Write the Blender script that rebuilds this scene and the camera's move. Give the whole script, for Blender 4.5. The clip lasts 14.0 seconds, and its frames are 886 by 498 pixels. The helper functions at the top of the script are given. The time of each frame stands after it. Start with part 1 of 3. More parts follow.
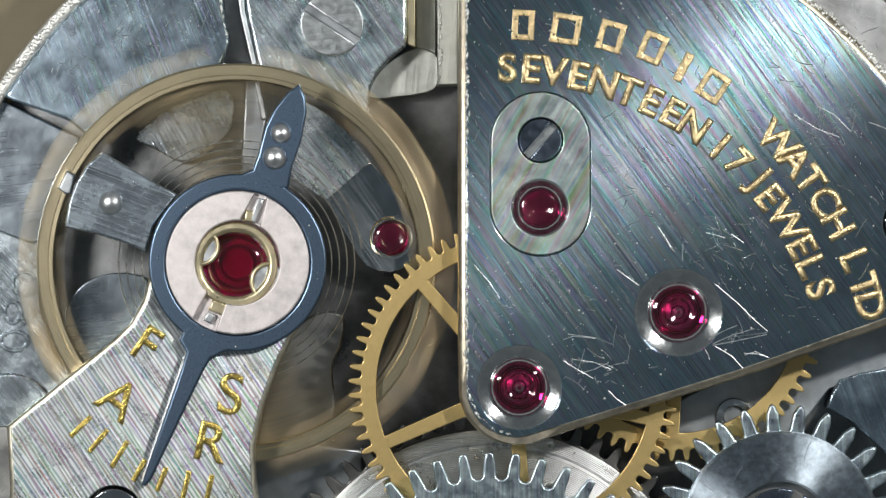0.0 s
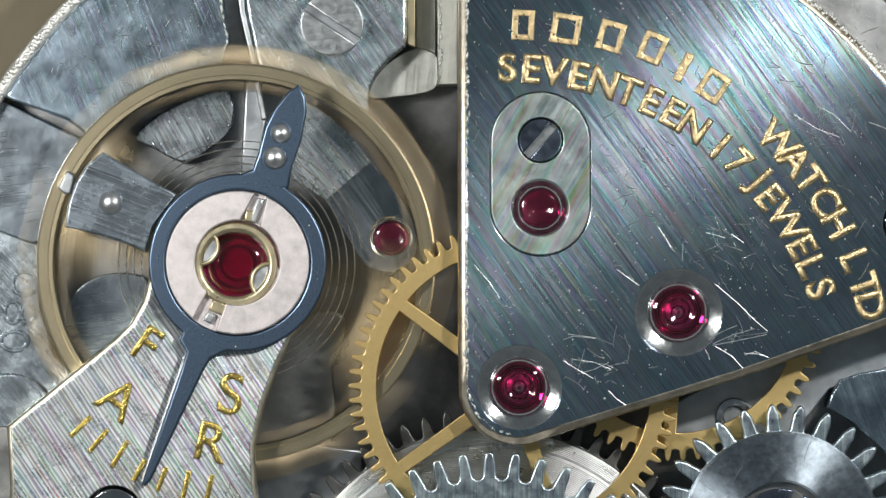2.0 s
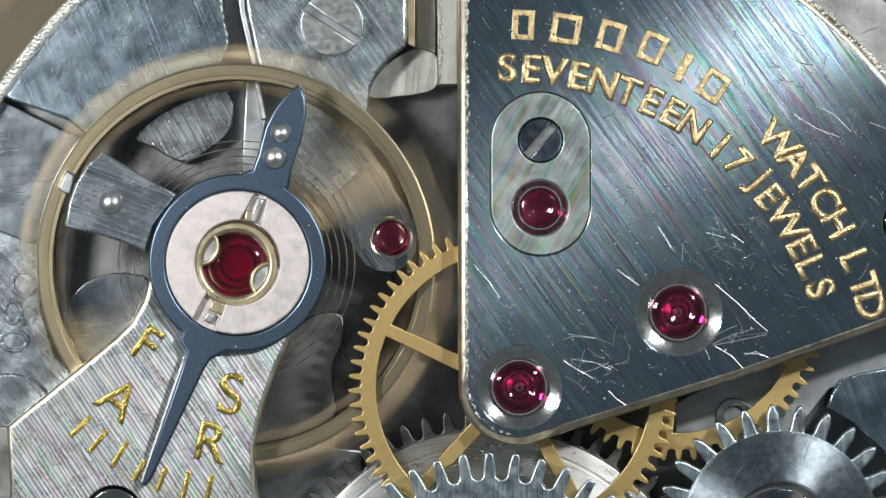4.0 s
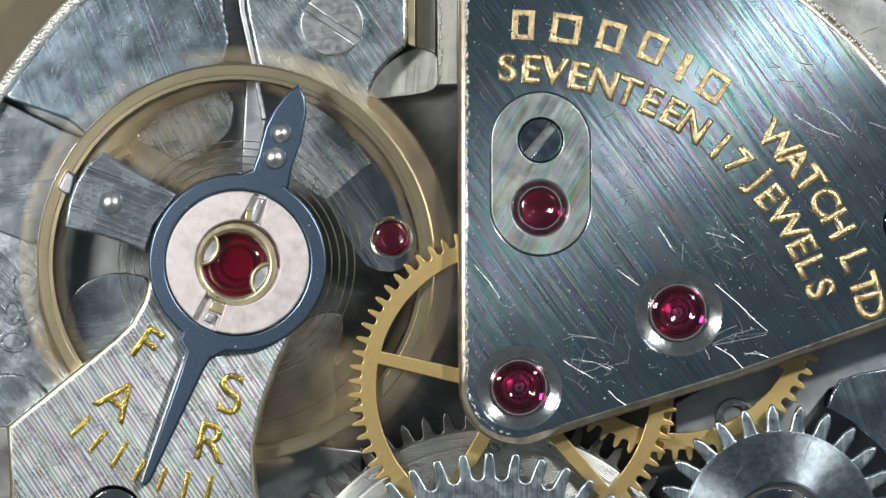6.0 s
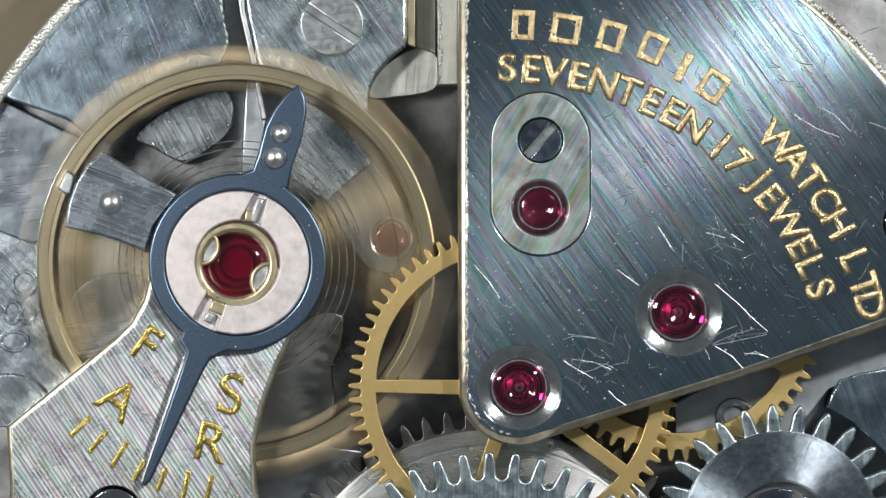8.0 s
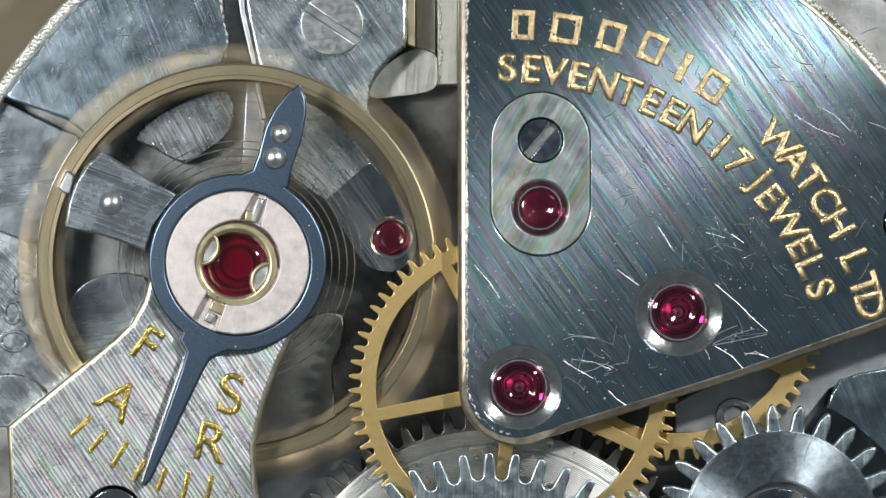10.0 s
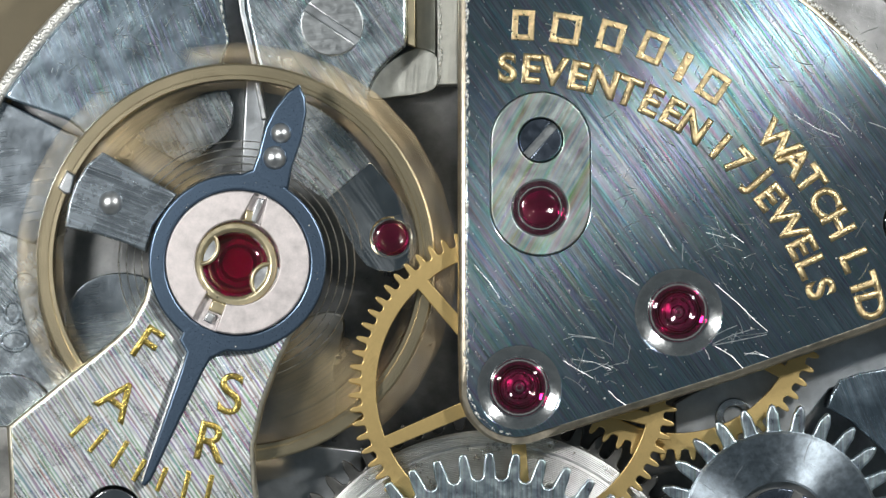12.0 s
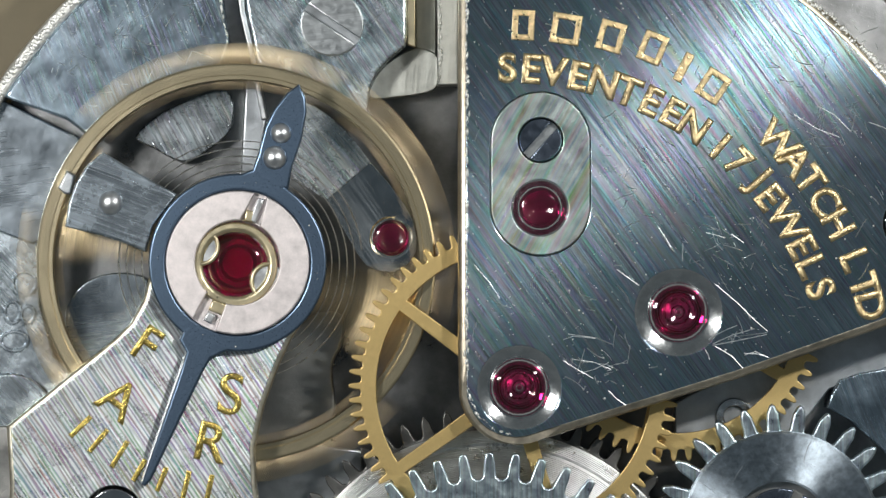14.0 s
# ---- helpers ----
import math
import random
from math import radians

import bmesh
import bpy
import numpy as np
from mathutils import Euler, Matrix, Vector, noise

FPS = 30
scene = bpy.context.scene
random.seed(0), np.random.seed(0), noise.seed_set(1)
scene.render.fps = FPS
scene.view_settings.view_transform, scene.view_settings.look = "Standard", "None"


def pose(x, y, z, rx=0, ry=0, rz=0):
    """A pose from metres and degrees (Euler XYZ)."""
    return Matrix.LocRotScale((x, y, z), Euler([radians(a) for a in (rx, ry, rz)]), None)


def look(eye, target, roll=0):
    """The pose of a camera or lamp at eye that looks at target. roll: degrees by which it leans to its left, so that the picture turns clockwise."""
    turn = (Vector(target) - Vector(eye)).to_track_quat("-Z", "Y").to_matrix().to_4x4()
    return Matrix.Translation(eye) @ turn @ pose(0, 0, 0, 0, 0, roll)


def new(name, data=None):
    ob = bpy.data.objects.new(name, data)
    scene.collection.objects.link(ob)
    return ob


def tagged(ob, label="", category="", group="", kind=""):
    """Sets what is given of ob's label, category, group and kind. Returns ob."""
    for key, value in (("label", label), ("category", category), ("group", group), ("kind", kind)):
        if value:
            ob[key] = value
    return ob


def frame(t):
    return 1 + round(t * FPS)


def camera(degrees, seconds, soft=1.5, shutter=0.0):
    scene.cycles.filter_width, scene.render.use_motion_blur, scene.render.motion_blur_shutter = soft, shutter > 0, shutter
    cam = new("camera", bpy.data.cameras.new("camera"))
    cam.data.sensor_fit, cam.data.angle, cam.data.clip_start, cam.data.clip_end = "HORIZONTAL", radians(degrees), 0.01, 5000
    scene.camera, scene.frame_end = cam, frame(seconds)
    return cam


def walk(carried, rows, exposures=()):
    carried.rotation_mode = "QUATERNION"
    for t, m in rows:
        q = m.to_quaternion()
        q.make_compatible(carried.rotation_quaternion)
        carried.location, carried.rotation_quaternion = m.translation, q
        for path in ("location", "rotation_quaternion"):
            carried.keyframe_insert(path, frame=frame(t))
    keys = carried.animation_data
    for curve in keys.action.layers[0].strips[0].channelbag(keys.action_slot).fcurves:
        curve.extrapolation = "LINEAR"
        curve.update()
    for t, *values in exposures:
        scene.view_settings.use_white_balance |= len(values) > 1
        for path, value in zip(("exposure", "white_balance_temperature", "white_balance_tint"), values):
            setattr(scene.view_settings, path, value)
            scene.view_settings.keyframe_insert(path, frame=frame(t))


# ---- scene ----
# Close view of a mechanical watch movement about 24 mm across. One plan unit is 0.012 mm.
U = 1.2e-5
BASE_Z = -170
cam = camera(6.0, 14.0, soft=1.45, shutter=0.36)
EYE = look((0, 0, 14960 * U), (0, 0, 0))
walk(cam, [(0.0, EYE), (14.0, EYE)])

# ---- light: two small bright lamps above the bench, dim room ----
world = bpy.data.worlds.new("dim_room")
scene.world = world
world.use_nodes = True
# the room: lighter walls towards the horizon, the dark instrument overhead
wt = world.node_tree
wc, wx = wt.nodes.new("ShaderNodeTexCoord"), wt.nodes.new("ShaderNodeSeparateXYZ")
wm = wt.nodes.new("ShaderNodeMix")
wm.data_type = "RGBA"
wm.inputs[6].default_value, wm.inputs[7].default_value = (0.20, 0.205, 0.195, 1), (0.056, 0.070, 0.078, 1)
wt.links.new(wc.outputs["Generated"], wx.inputs[0])
wt.links.new(wx.outputs["Z"], wm.inputs[0])
wt.links.new(wm.outputs[2], wt.nodes["Background"].inputs[0])
wt.nodes["Background"].inputs[1].default_value = 1.0
scene.view_settings.exposure = 0.0


def V(x, y, z=0.0):
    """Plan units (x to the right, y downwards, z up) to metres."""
    return Vector(((x - 784) * U, (441 - y) * U, z * U))


def lamp(name, x, y, z, tx, ty, size, watts, colour):
    data = bpy.data.lights.new(name, "AREA")
    data.shape, data.size, data.energy, data.color = "DISK", size * U, watts, colour
    ob = new(name, data)
    ob.matrix_world = look(V(x, y, z), V(tx, ty, 0))
    return ob


lamp("lamp_right", 2275, -575, 2700, 1100, 300, 220, 0.0057, (1.0, 0.99, 0.95))
lamp("lamp_left", -950, -120, 2700, 500, 400, 500, 0.0072, (1.0, 0.99, 0.95))


# ---- materials ----
def nodes_of(name):
    m = bpy.data.materials.new(name)
    m.use_nodes = True
    nt = m.node_tree
    return m, nt, nt.nodes["Principled BSDF"]


def add(nt, kind, **props):
    n = nt.nodes.new(kind)
    for k, v in props.items():
        if k == "op":
            n.operation = v
        elif k == "scale_in":
            n.inputs["Scale"].default_value = v
    return n


def ramp(nt, src, a, b, lo=0.3, hi=0.7):
    r = nt.nodes.new("ShaderNodeMapRange")
    r.inputs["From Min"].default_value, r.inputs["From Max"].default_value = lo, hi
    r.inputs["To Min"].default_value, r.inputs["To Max"].default_value = a, b
    nt.links.new(src, r.inputs["Value"])
    return r.outputs["Result"]


def coords(nt, angle=0.0, sx=1.0, sy=1.0):
    """Object coordinates in hundreds of plan units, turned by angle and stretched."""
    tc = nt.nodes.new("ShaderNodeTexCoord")
    mp = nt.nodes.new("ShaderNodeMapping")
    mp.vector_type = "TEXTURE"
    mp.inputs["Rotation"].default_value = (0, 0, radians(angle))
    s = 100 * U
    mp.inputs["Scale"].default_value = (s / sx, s / sy, s)
    nt.links.new(tc.outputs["Object"], mp.inputs["Vector"])
    return mp.outputs["Vector"]


def noise_tex(nt, vec, scale, detail=4.0, rough=0.6):
    n = nt.nodes.new("ShaderNodeTexNoise")
    n.inputs["Scale"].default_value, n.inputs["Detail"].default_value = scale, detail
    n.inputs["Roughness"].default_value = rough
    nt.links.new(vec, n.inputs["Vector"])
    return n


def metal(name, colour, rough, groove=None, cover=(0.0, 0.5), lobe=0.31, across=26.0, along=0.12, relief=0.0, mottle=0.12,
          tint=0.0, blotch=2.2, radial=False, rings=9.0, fleck=0.0, wavy=0.0, grain=0.25, fine=38.0, patch=0.0, lined=0.0, pitch=0.0):
    """A metal. groove: the angle in degrees of its brush lines, anticlockwise from x; cover: how much of the surface they take
    (least, most); radial: turned rings instead; relief: depth of coarse lines; wavy: slow unevenness; fleck: tiny pits;
    lined: how much the tone changes from line to line;
    pitch: spacing of the lines in plan units, where they are even."""
    m, nt, b = nodes_of(name)
    L = nt.links.new
    b.inputs["Metallic"].default_value = 1.0
    flat = coords(nt)
    big = noise_tex(nt, flat, blotch, 5, 0.65)
    small = noise_tex(nt, flat, fine, 3, 0.6)
    mix = nt.nodes.new("ShaderNodeMix")
    mix.data_type = "RGBA"
    mix.inputs[6].default_value = (*[c * (1 - mottle) for c in colour], 1)
    mix.inputs[7].default_value = (*[min(1, c * (1 + mottle)) for c in colour], 1)
    L(ramp(nt, big.outputs["Fac"], 0, 1), mix.inputs[0])
    col = mix.outputs[2]
    if lined > 0 and groove is not None:
        if pitch > 0:
            stripe = nt.nodes.new("ShaderNodeTexWave")
            stripe.wave_type, stripe.bands_direction = "BANDS", "Y"
            for key, value in (("Scale", 31.4 / pitch), ("Distortion", 7.0), ("Detail", 3.0), ("Detail Scale", 1.5), ("Detail Roughness", 0.7)):
                stripe.inputs[key].default_value = value
            L(coords(nt, groove, 0.06, 1.0), stripe.inputs["Vector"])
            lo, hi = 0.15, 0.85
        else:
            stripe = noise_tex(nt, coords(nt, groove, along * 1.4, across * 0.8), 1.0, 3, 0.75)
            lo, hi = 0.36, 0.64
        scaled = nt.nodes.new("ShaderNodeVectorMath")
        scaled.operation = "SCALE"
        L(col, scaled.inputs[0])
        L(ramp(nt, stripe.outputs["Fac"], 1 - lined, 1 + lined, lo, hi), scaled.inputs["Scale"])
        col = scaled.outputs[0]
    L(col, b.inputs["Base Color"])
    L(ramp(nt, big.outputs["Fac"], rough * 0.8, rough * 1.25), b.inputs["Roughness"])
    height, depth = small.outputs["Fac"], grain
    brushed = None
    if groove is not None or radial:
        brushed = nt.nodes.new("ShaderNodeBsdfPrincipled")
        brushed.inputs["Metallic"].default_value = 1.0
        brushed.inputs["Anisotropic"].default_value = 1.0
        brushed.inputs["Roughness"].default_value = lobe
        L(col, brushed.inputs["Base Color"])
    if groove is not None:
        lines = noise_tex(nt, coords(nt, groove, along, across), 1.0, 4, 0.7)
        streak = lines.outputs["Fac"]
        t = nt.nodes.new("ShaderNodeCombineXYZ")
        a = radians(groove + 90)
        t.inputs[0].default_value, t.inputs[1].default_value = math.cos(a), math.sin(a)
        own = nt.nodes.new("ShaderNodeVectorTransform")
        own.vector_type, own.convert_from, own.convert_to = "VECTOR", "OBJECT", "WORLD"
        L(t.outputs[0], own.inputs[0])
        L(own.outputs[0], brushed.inputs["Tangent"])
        if tint > 0:
            hue = noise_tex(nt, coords(nt, groove, 0.6, across * 0.55), 1.0, 3, 0.7)
            m2 = nt.nodes.new("ShaderNodeMix")
            m2.data_type = "RGBA"
            m2.blend_type = "OVERLAY"
            m2.inputs[0].default_value = tint
            hs = nt.nodes.new("ShaderNodeHueSaturation")
            hs.inputs["Saturation"].default_value = 3.2
            L(hue.outputs["Color"], hs.inputs["Color"])
            L(col, m2.inputs[6])
            L(hs.outputs[0], m2.inputs[7])
            L(m2.outputs[2], brushed.inputs["Base Color"])
        if relief > 0:
            coarse = noise_tex(nt, coords(nt, groove, along, across * 0.5), 1.0, 1, 0.5)
            height, depth = coarse.outputs["Fac"], relief
    if radial:
        w = nt.nodes.new("ShaderNodeTexWave")
        w.wave_type, w.rings_direction = "RINGS", "Z"
        w.inputs["Scale"].default_value, w.inputs["Distortion"].default_value = rings, 0.5
        w.inputs["Detail"].default_value = 3
        L(flat, w.inputs["Vector"])
        streak = w.outputs["Fac"]
        if relief > 0:
            height, depth = streak, relief
        tg = nt.nodes.new("ShaderNodeTangent")
        tg.direction_type, tg.axis = "RADIAL", "Z"
        L(tg.outputs[0], brushed.inputs["Tangent"])
        brushed.inputs["Anisotropic Rotation"].default_value = 0.25
    if fleck > 0:
        sp = nt.nodes.new("ShaderNodeTexVoronoi")
        sp.inputs["Scale"].default_value = 7.0
        L(flat, sp.inputs["Vector"])
        f = ramp(nt, sp.outputs["Distance"], fleck, 0.0, 0.0, 0.13)
        pits = nt.nodes.new("ShaderNodeMath")
        pits.operation = "ADD"
        L(height, pits.inputs[0])
        L(f, pits.inputs[1])
        height = pits.outputs[0]
    bump = nt.nodes.new("ShaderNodeBump")
    bump.inputs["Distance"].default_value = depth * U
    L(height, bump.inputs["Height"])
    if wavy > 0:
        wv = noise_tex(nt, flat, 1.7, 3, 0.55)
        b2 = nt.nodes.new("ShaderNodeBump")
        b2.inputs["Distance"].default_value = wavy * U
        L(wv.outputs["Fac"], b2.inputs["Height"])
        L(b2.outputs[0], bump.inputs["Normal"])
    L(bump.outputs[0], b.inputs["Normal"])
    if brushed:
        L(bump.outputs[0], brushed.inputs["Normal"])
        both = nt.nodes.new("ShaderNodeMixShader")
        fac = ramp(nt, streak, cover[0], cover[1], 0.40, 0.66)
        if patch > 0:
            cloud = noise_tex(nt, coords(nt, 20, 1.0, 1.0), blotch * 0.9, 4, 0.6)
            times = nt.nodes.new("ShaderNodeMath")
            times.operation = "MULTIPLY"
            L(fac, times.inputs[0])
            L(ramp(nt, cloud.outputs["Fac"], 1 - patch, 1, 0.40, 0.62), times.inputs[1])
            fac = times.outputs[0]
        L(fac, both.inputs[0])
        L(b.outputs[0], both.inputs[1])
        L(brushed.outputs[0], both.inputs[2])
        L(both.outputs[0], nt.nodes["Material Output"].inputs["Surface"])
    return m


def gem(name, colour):
    m, nt, b = nodes_of(name)
    b.inputs["Base Color"].default_value = (*colour, 1)
    b.inputs["Roughness"].default_value = 0.03
    b.inputs["IOR"].default_value = 1.76
    b.inputs["Transmission Weight"].default_value = 1.0
    n = noise_tex(nt, coords(nt), 5.0, 3)
    bump = nt.nodes.new("ShaderNodeBump")
    bump.inputs["Distance"].default_value = 1.2 * U
    nt.links.new(n.outputs["Fac"], bump.inputs["Height"])
    nt.links.new(bump.outputs[0], b.inputs["Normal"])
    return m


BRUSH = -54.0
bridge_metal = metal("brushed_rhodium", (0.50, 0.61, 0.69), 0.12, BRUSH, (0.04, 0.50), 0.215, 78, 0.5, mottle=0.06, tint=0.72, grain=0.02, patch=0.2, lined=0.28)
cock_metal = metal("brushed_nickel", (0.68, 0.71, 0.73), 0.28, -56.0, (0.1, 0.85), 0.36, 52, 0.5, mottle=0.10, tint=0.6, fleck=0.3, lined=0.34, pitch=7.0, grain=0.1)
plate_metal = metal("nickel_plate", (0.44, 0.545, 0.64), 0.20, -68.0, (0.0, 0.7), 0.30, 30, 0.5, mottle=0.3, tint=0.3, blotch=1.3, fleck=0.25, wavy=1.2, patch=0.9, grain=0.1, lined=0.2)
screwed_metal = metal("blue_grey_brushed_nickel", (0.68, 0.77, 0.84), 0.24, -55.0, (0.0, 0.8), 0.36, 24, 0.25, mottle=0.15, tint=0.6, wavy=1.2, fleck=0.3, patch=0.5, lined=0.25)
pallet_metal = metal("grey_brushed_bridge", (0.70, 0.75, 0.77), 0.27, -50.0, (0.0, 0.8), 0.36, 40, 0.4, mottle=0.12, tint=0.5, fleck=0.2, patch=0.4, lined=0.3)
# darker, smoother copy of the pallet bridge metal for its shaded half
shaded_bridge_metal = metal("shaded_bridge_steel", (0.58, 0.62, 0.65), 0.13, -55.0, (0.0, 0.3), 0.2, 30, 0.4, mottle=0.15, fleck=0.4, grain=0.05)
step_metal = metal("dull_step_nickel", (0.42, 0.48, 0.54), 0.22, 8.0, (0.0, 0.6), 0.30, 16, 0.3, mottle=0.25, blotch=1.2, fleck=0.2, wavy=0.9, patch=0.8, grain=0.1)
edge_metal = metal("pale_chamfer", (0.56, 0.50, 0.40), 0.36, mottle=0.2, blotch=5.0, fleck=1.0)
cock_edge = metal("pale_gilt_edge", (0.72, 0.68, 0.56), 0.34, mottle=0.2, blotch=6.0, fleck=0.8)
satin_steel = metal("satin_steel", (0.66, 0.68, 0.70), 0.36, mottle=0.12, blotch=5.0, fleck=0.5)
head_steel = metal("dull_screw_steel", (0.52, 0.55, 0.57), 0.34, 40.0, (0.05, 0.4), 0.36, 30, 0.3, mottle=0.06, blotch=9.0, fleck=0.4, lined=0.15)
floor_metal = metal("frosted_nickel", (0.50, 0.53, 0.56), 0.36, mottle=0.25, blotch=1.4, fleck=0.35, wavy=0.5)
grain_metal = metal("grained_nickel", (0.38, 0.42, 0.45), 0.28, -62.0, (0.0, 0.6), 0.36, 34, 0.8, 0.5, 0.2, 0.2, fleck=0.8, lined=0.35)
# nickel with the shade of the deep plate floor put into its colour
deep_metal = metal("shade_darkened_nickel", (0.22, 0.225, 0.23), 0.32, mottle=0.4, blotch=1.2, wavy=1.0, fleck=0.5)
matte_nickel = metal("matte_nickel", (0.46, 0.47, 0.44), 0.48, 85.0, (0.1, 0.5), 0.42, 24, 0.4, mottle=0.15, blotch=4.0, fleck=0.8)
land_metal = metal("streaked_land_nickel", (0.56, 0.63, 0.69), 0.25, -48.0, (0.0, 0.7), 0.32, 26, 0.5, mottle=0.3, blotch=1.6, fleck=0.3, wavy=1.5, patch=0.8, grain=0.1, tint=0.3, lined=0.25)
dark_metal = metal("dark_mottled_nickel", (0.42, 0.42, 0.41), 0.33, mottle=0.35, blotch=0.9, wavy=1.2, fleck=0.4)
brass = metal("gilt_brass", (0.80, 0.59, 0.26), 0.40, mottle=0.06, blotch=48.0, grain=0.12, fine=34.0)
rim_brass = metal("pale_rim_brass", (0.68, 0.58, 0.39), 0.27, mottle=0.12, blotch=3.0, fleck=0.2, grain=0.1)
pale_brass = metal("pale_brass", (0.76, 0.66, 0.44), 0.32, mottle=0.10, blotch=2.0)
screw_brass = metal("screw_brass", (0.92, 0.74, 0.48), 0.40, mottle=0.10, blotch=6.0)
arm_brass = metal("brushed_brass", (0.90, 0.72, 0.44), 0.27, 90.0, (0.3, 0.95), 0.31, 24, 0.2, mottle=0.1)
gilt = metal("gilt_filling", (0.74, 0.58, 0.33), 0.30, mottle=0.3, blotch=14.0, fleck=0.6, grain=1.3, fine=20.0)
bright_gilt = metal("bright_gilt", (0.86, 0.60, 0.17), 0.24, mottle=0.3, blotch=12.0, fleck=0.6, grain=1.3, fine=18.0)
blued = metal("blued_steel", (0.15, 0.215, 0.31), 0.32, mottle=0.10, blotch=30.0, fleck=0.4, grain=0.12, fine=30.0)
black_steel = metal("blackened_steel", (0.16, 0.16, 0.155), 0.36, mottle=0.3, blotch=3.0, fleck=0.4)
dark_blued = metal("polished_blued_steel", (0.20, 0.24, 0.31), 0.24, mottle=0.2, blotch=5.0, fleck=0.4)
steel = metal("polished_steel", (0.66, 0.68, 0.70), 0.13, mottle=0.08)
cup_steel = metal("polished_cup_steel", (0.70, 0.72, 0.73), 0.12, mottle=0.16, blotch=5.0, fleck=0.6, wavy=0.6, grain=0.08)
gear_steel = metal("brushed_gear_steel", (0.62, 0.73, 0.85), 0.33, 90.0, (0.1, 0.8), 0.38, 30, 0.3, mottle=0.3, blotch=5.0, fleck=0.8, wavy=1.8, tint=0.3, lined=0.25)
face_steel = metal("circular_brushed_steel", (0.50, 0.58, 0.66), 0.20, cover=(0.55, 0.95), lobe=0.42, radial=True, rings=16.0, mottle=0.32, blotch=8.0, wavy=1.0, fleck=0.8, grain=0.15)
stud_steel = metal("grey_brushed_steel", (0.41, 0.47, 0.53), 0.26, -20.0, (0.1, 0.7), 0.34, 36, 0.4, mottle=0.12, fleck=0.4, lined=0.25)
turned_steel = metal("turned_steel", (0.82, 0.83, 0.83), 0.30, cover=(0.2, 0.6), lobe=0.36, radial=True, rings=10.0, relief=0.9, mottle=0.15)
edge_steel = metal("knurled_edge", (0.90, 0.90, 0.87), 0.50, mottle=0.1, blotch=9.0, wavy=3.0, fleck=3.0, grain=3.0, fine=12.0)
bead_steel = metal("bright_bead_steel", (0.93, 0.93, 0.89), 0.48, mottle=0.1, blotch=9.0, fleck=1.0)
cap_metal = metal("frosted_silver", (0.76, 0.71, 0.71), 0.55, mottle=0.18, blotch=5.0, fleck=0.5)
oval_metal = metal("stained_nickel", (0.56, 0.64, 0.63), 0.36, 60.0, (0.1, 0.7), 0.36, 16, 0.4, mottle=0.16, tint=0.9, blotch=2.2, wavy=0.4, lined=0.12)
spring_steel = metal("spring_steel", (0.70, 0.71, 0.72), 0.28)
ruby = gem("ruby", (0.57, 0.014, 0.120))
end_stone = gem("rosy_ruby", (0.66, 0.022, 0.19))


# ---- mesh helpers ----
def tidy(me, mat, angle=35):
    me.materials.clear()
    me.materials.append(mat)
    me.polygons.foreach_set("use_smooth", [True] * len(me.polygons))
    me.set_sharp_from_angle(angle=radians(angle))
    me.polygons.foreach_set("use_smooth", [abs(f.normal.z) < 0.9995 for f in me.polygons])
    return me


def outline_mesh(name, loops, z0, z1, bevel, mat, res=3):
    """A flat body from closed outlines in local plan units (y downwards); inner loops are openings."""
    cu = bpy.data.curves.new(name, "CURVE")
    cu.dimensions, cu.fill_mode = "2D", "BOTH"
    cu.extrude = max(0.01, (z1 - z0) / 2 - bevel) * U
    cu.bevel_depth, cu.bevel_resolution, cu.offset = bevel * U, res, -bevel * U
    for pts in loops:
        sp = cu.splines.new("POLY")
        sp.points.add(len(pts) - 1)
        for p, (x, y) in zip(sp.points, pts):
            p.co = (x * U, -y * U, 0, 1)
        sp.use_cyclic_u = True
    tmp = bpy.data.objects.new(name, cu)
    me = bpy.data.meshes.new_from_object(tmp)
    bpy.data.objects.remove(tmp)
    bpy.data.curves.remove(cu)
    me.name = name
    bm = bmesh.new()
    bm.from_mesh(me)
    bmesh.ops.remove_doubles(bm, verts=bm.verts, dist=0.05 * U)
    bm.to_mesh(me)
    bm.free()
    me.transform(Matrix.Translation((0, 0, (z0 + z1) / 2 * U)))
    return tidy(me, mat)


def lathe_mesh(name, profile, mat, n=72, angle=35):
    """A turned body: profile of (radius, height) in plan units."""
    verts, faces = [], []
    for r, z in profile:
        for i in range(n):
            a = 2 * math.pi * i / n
            verts.append((max(r, 0.02) * U * math.cos(a), max(r, 0.02) * U * math.sin(a), z * U))
    for j in range(len(profile) - 1):
        for i in range(n):
            k = (i + 1) % n
            faces.append((j * n + i, j * n + k, (j + 1) * n + k, (j + 1) * n + i))
    me = bpy.data.meshes.new(name)
    me.from_pydata(verts, [], faces)
    me.update()
    return tidy(me, mat, angle)


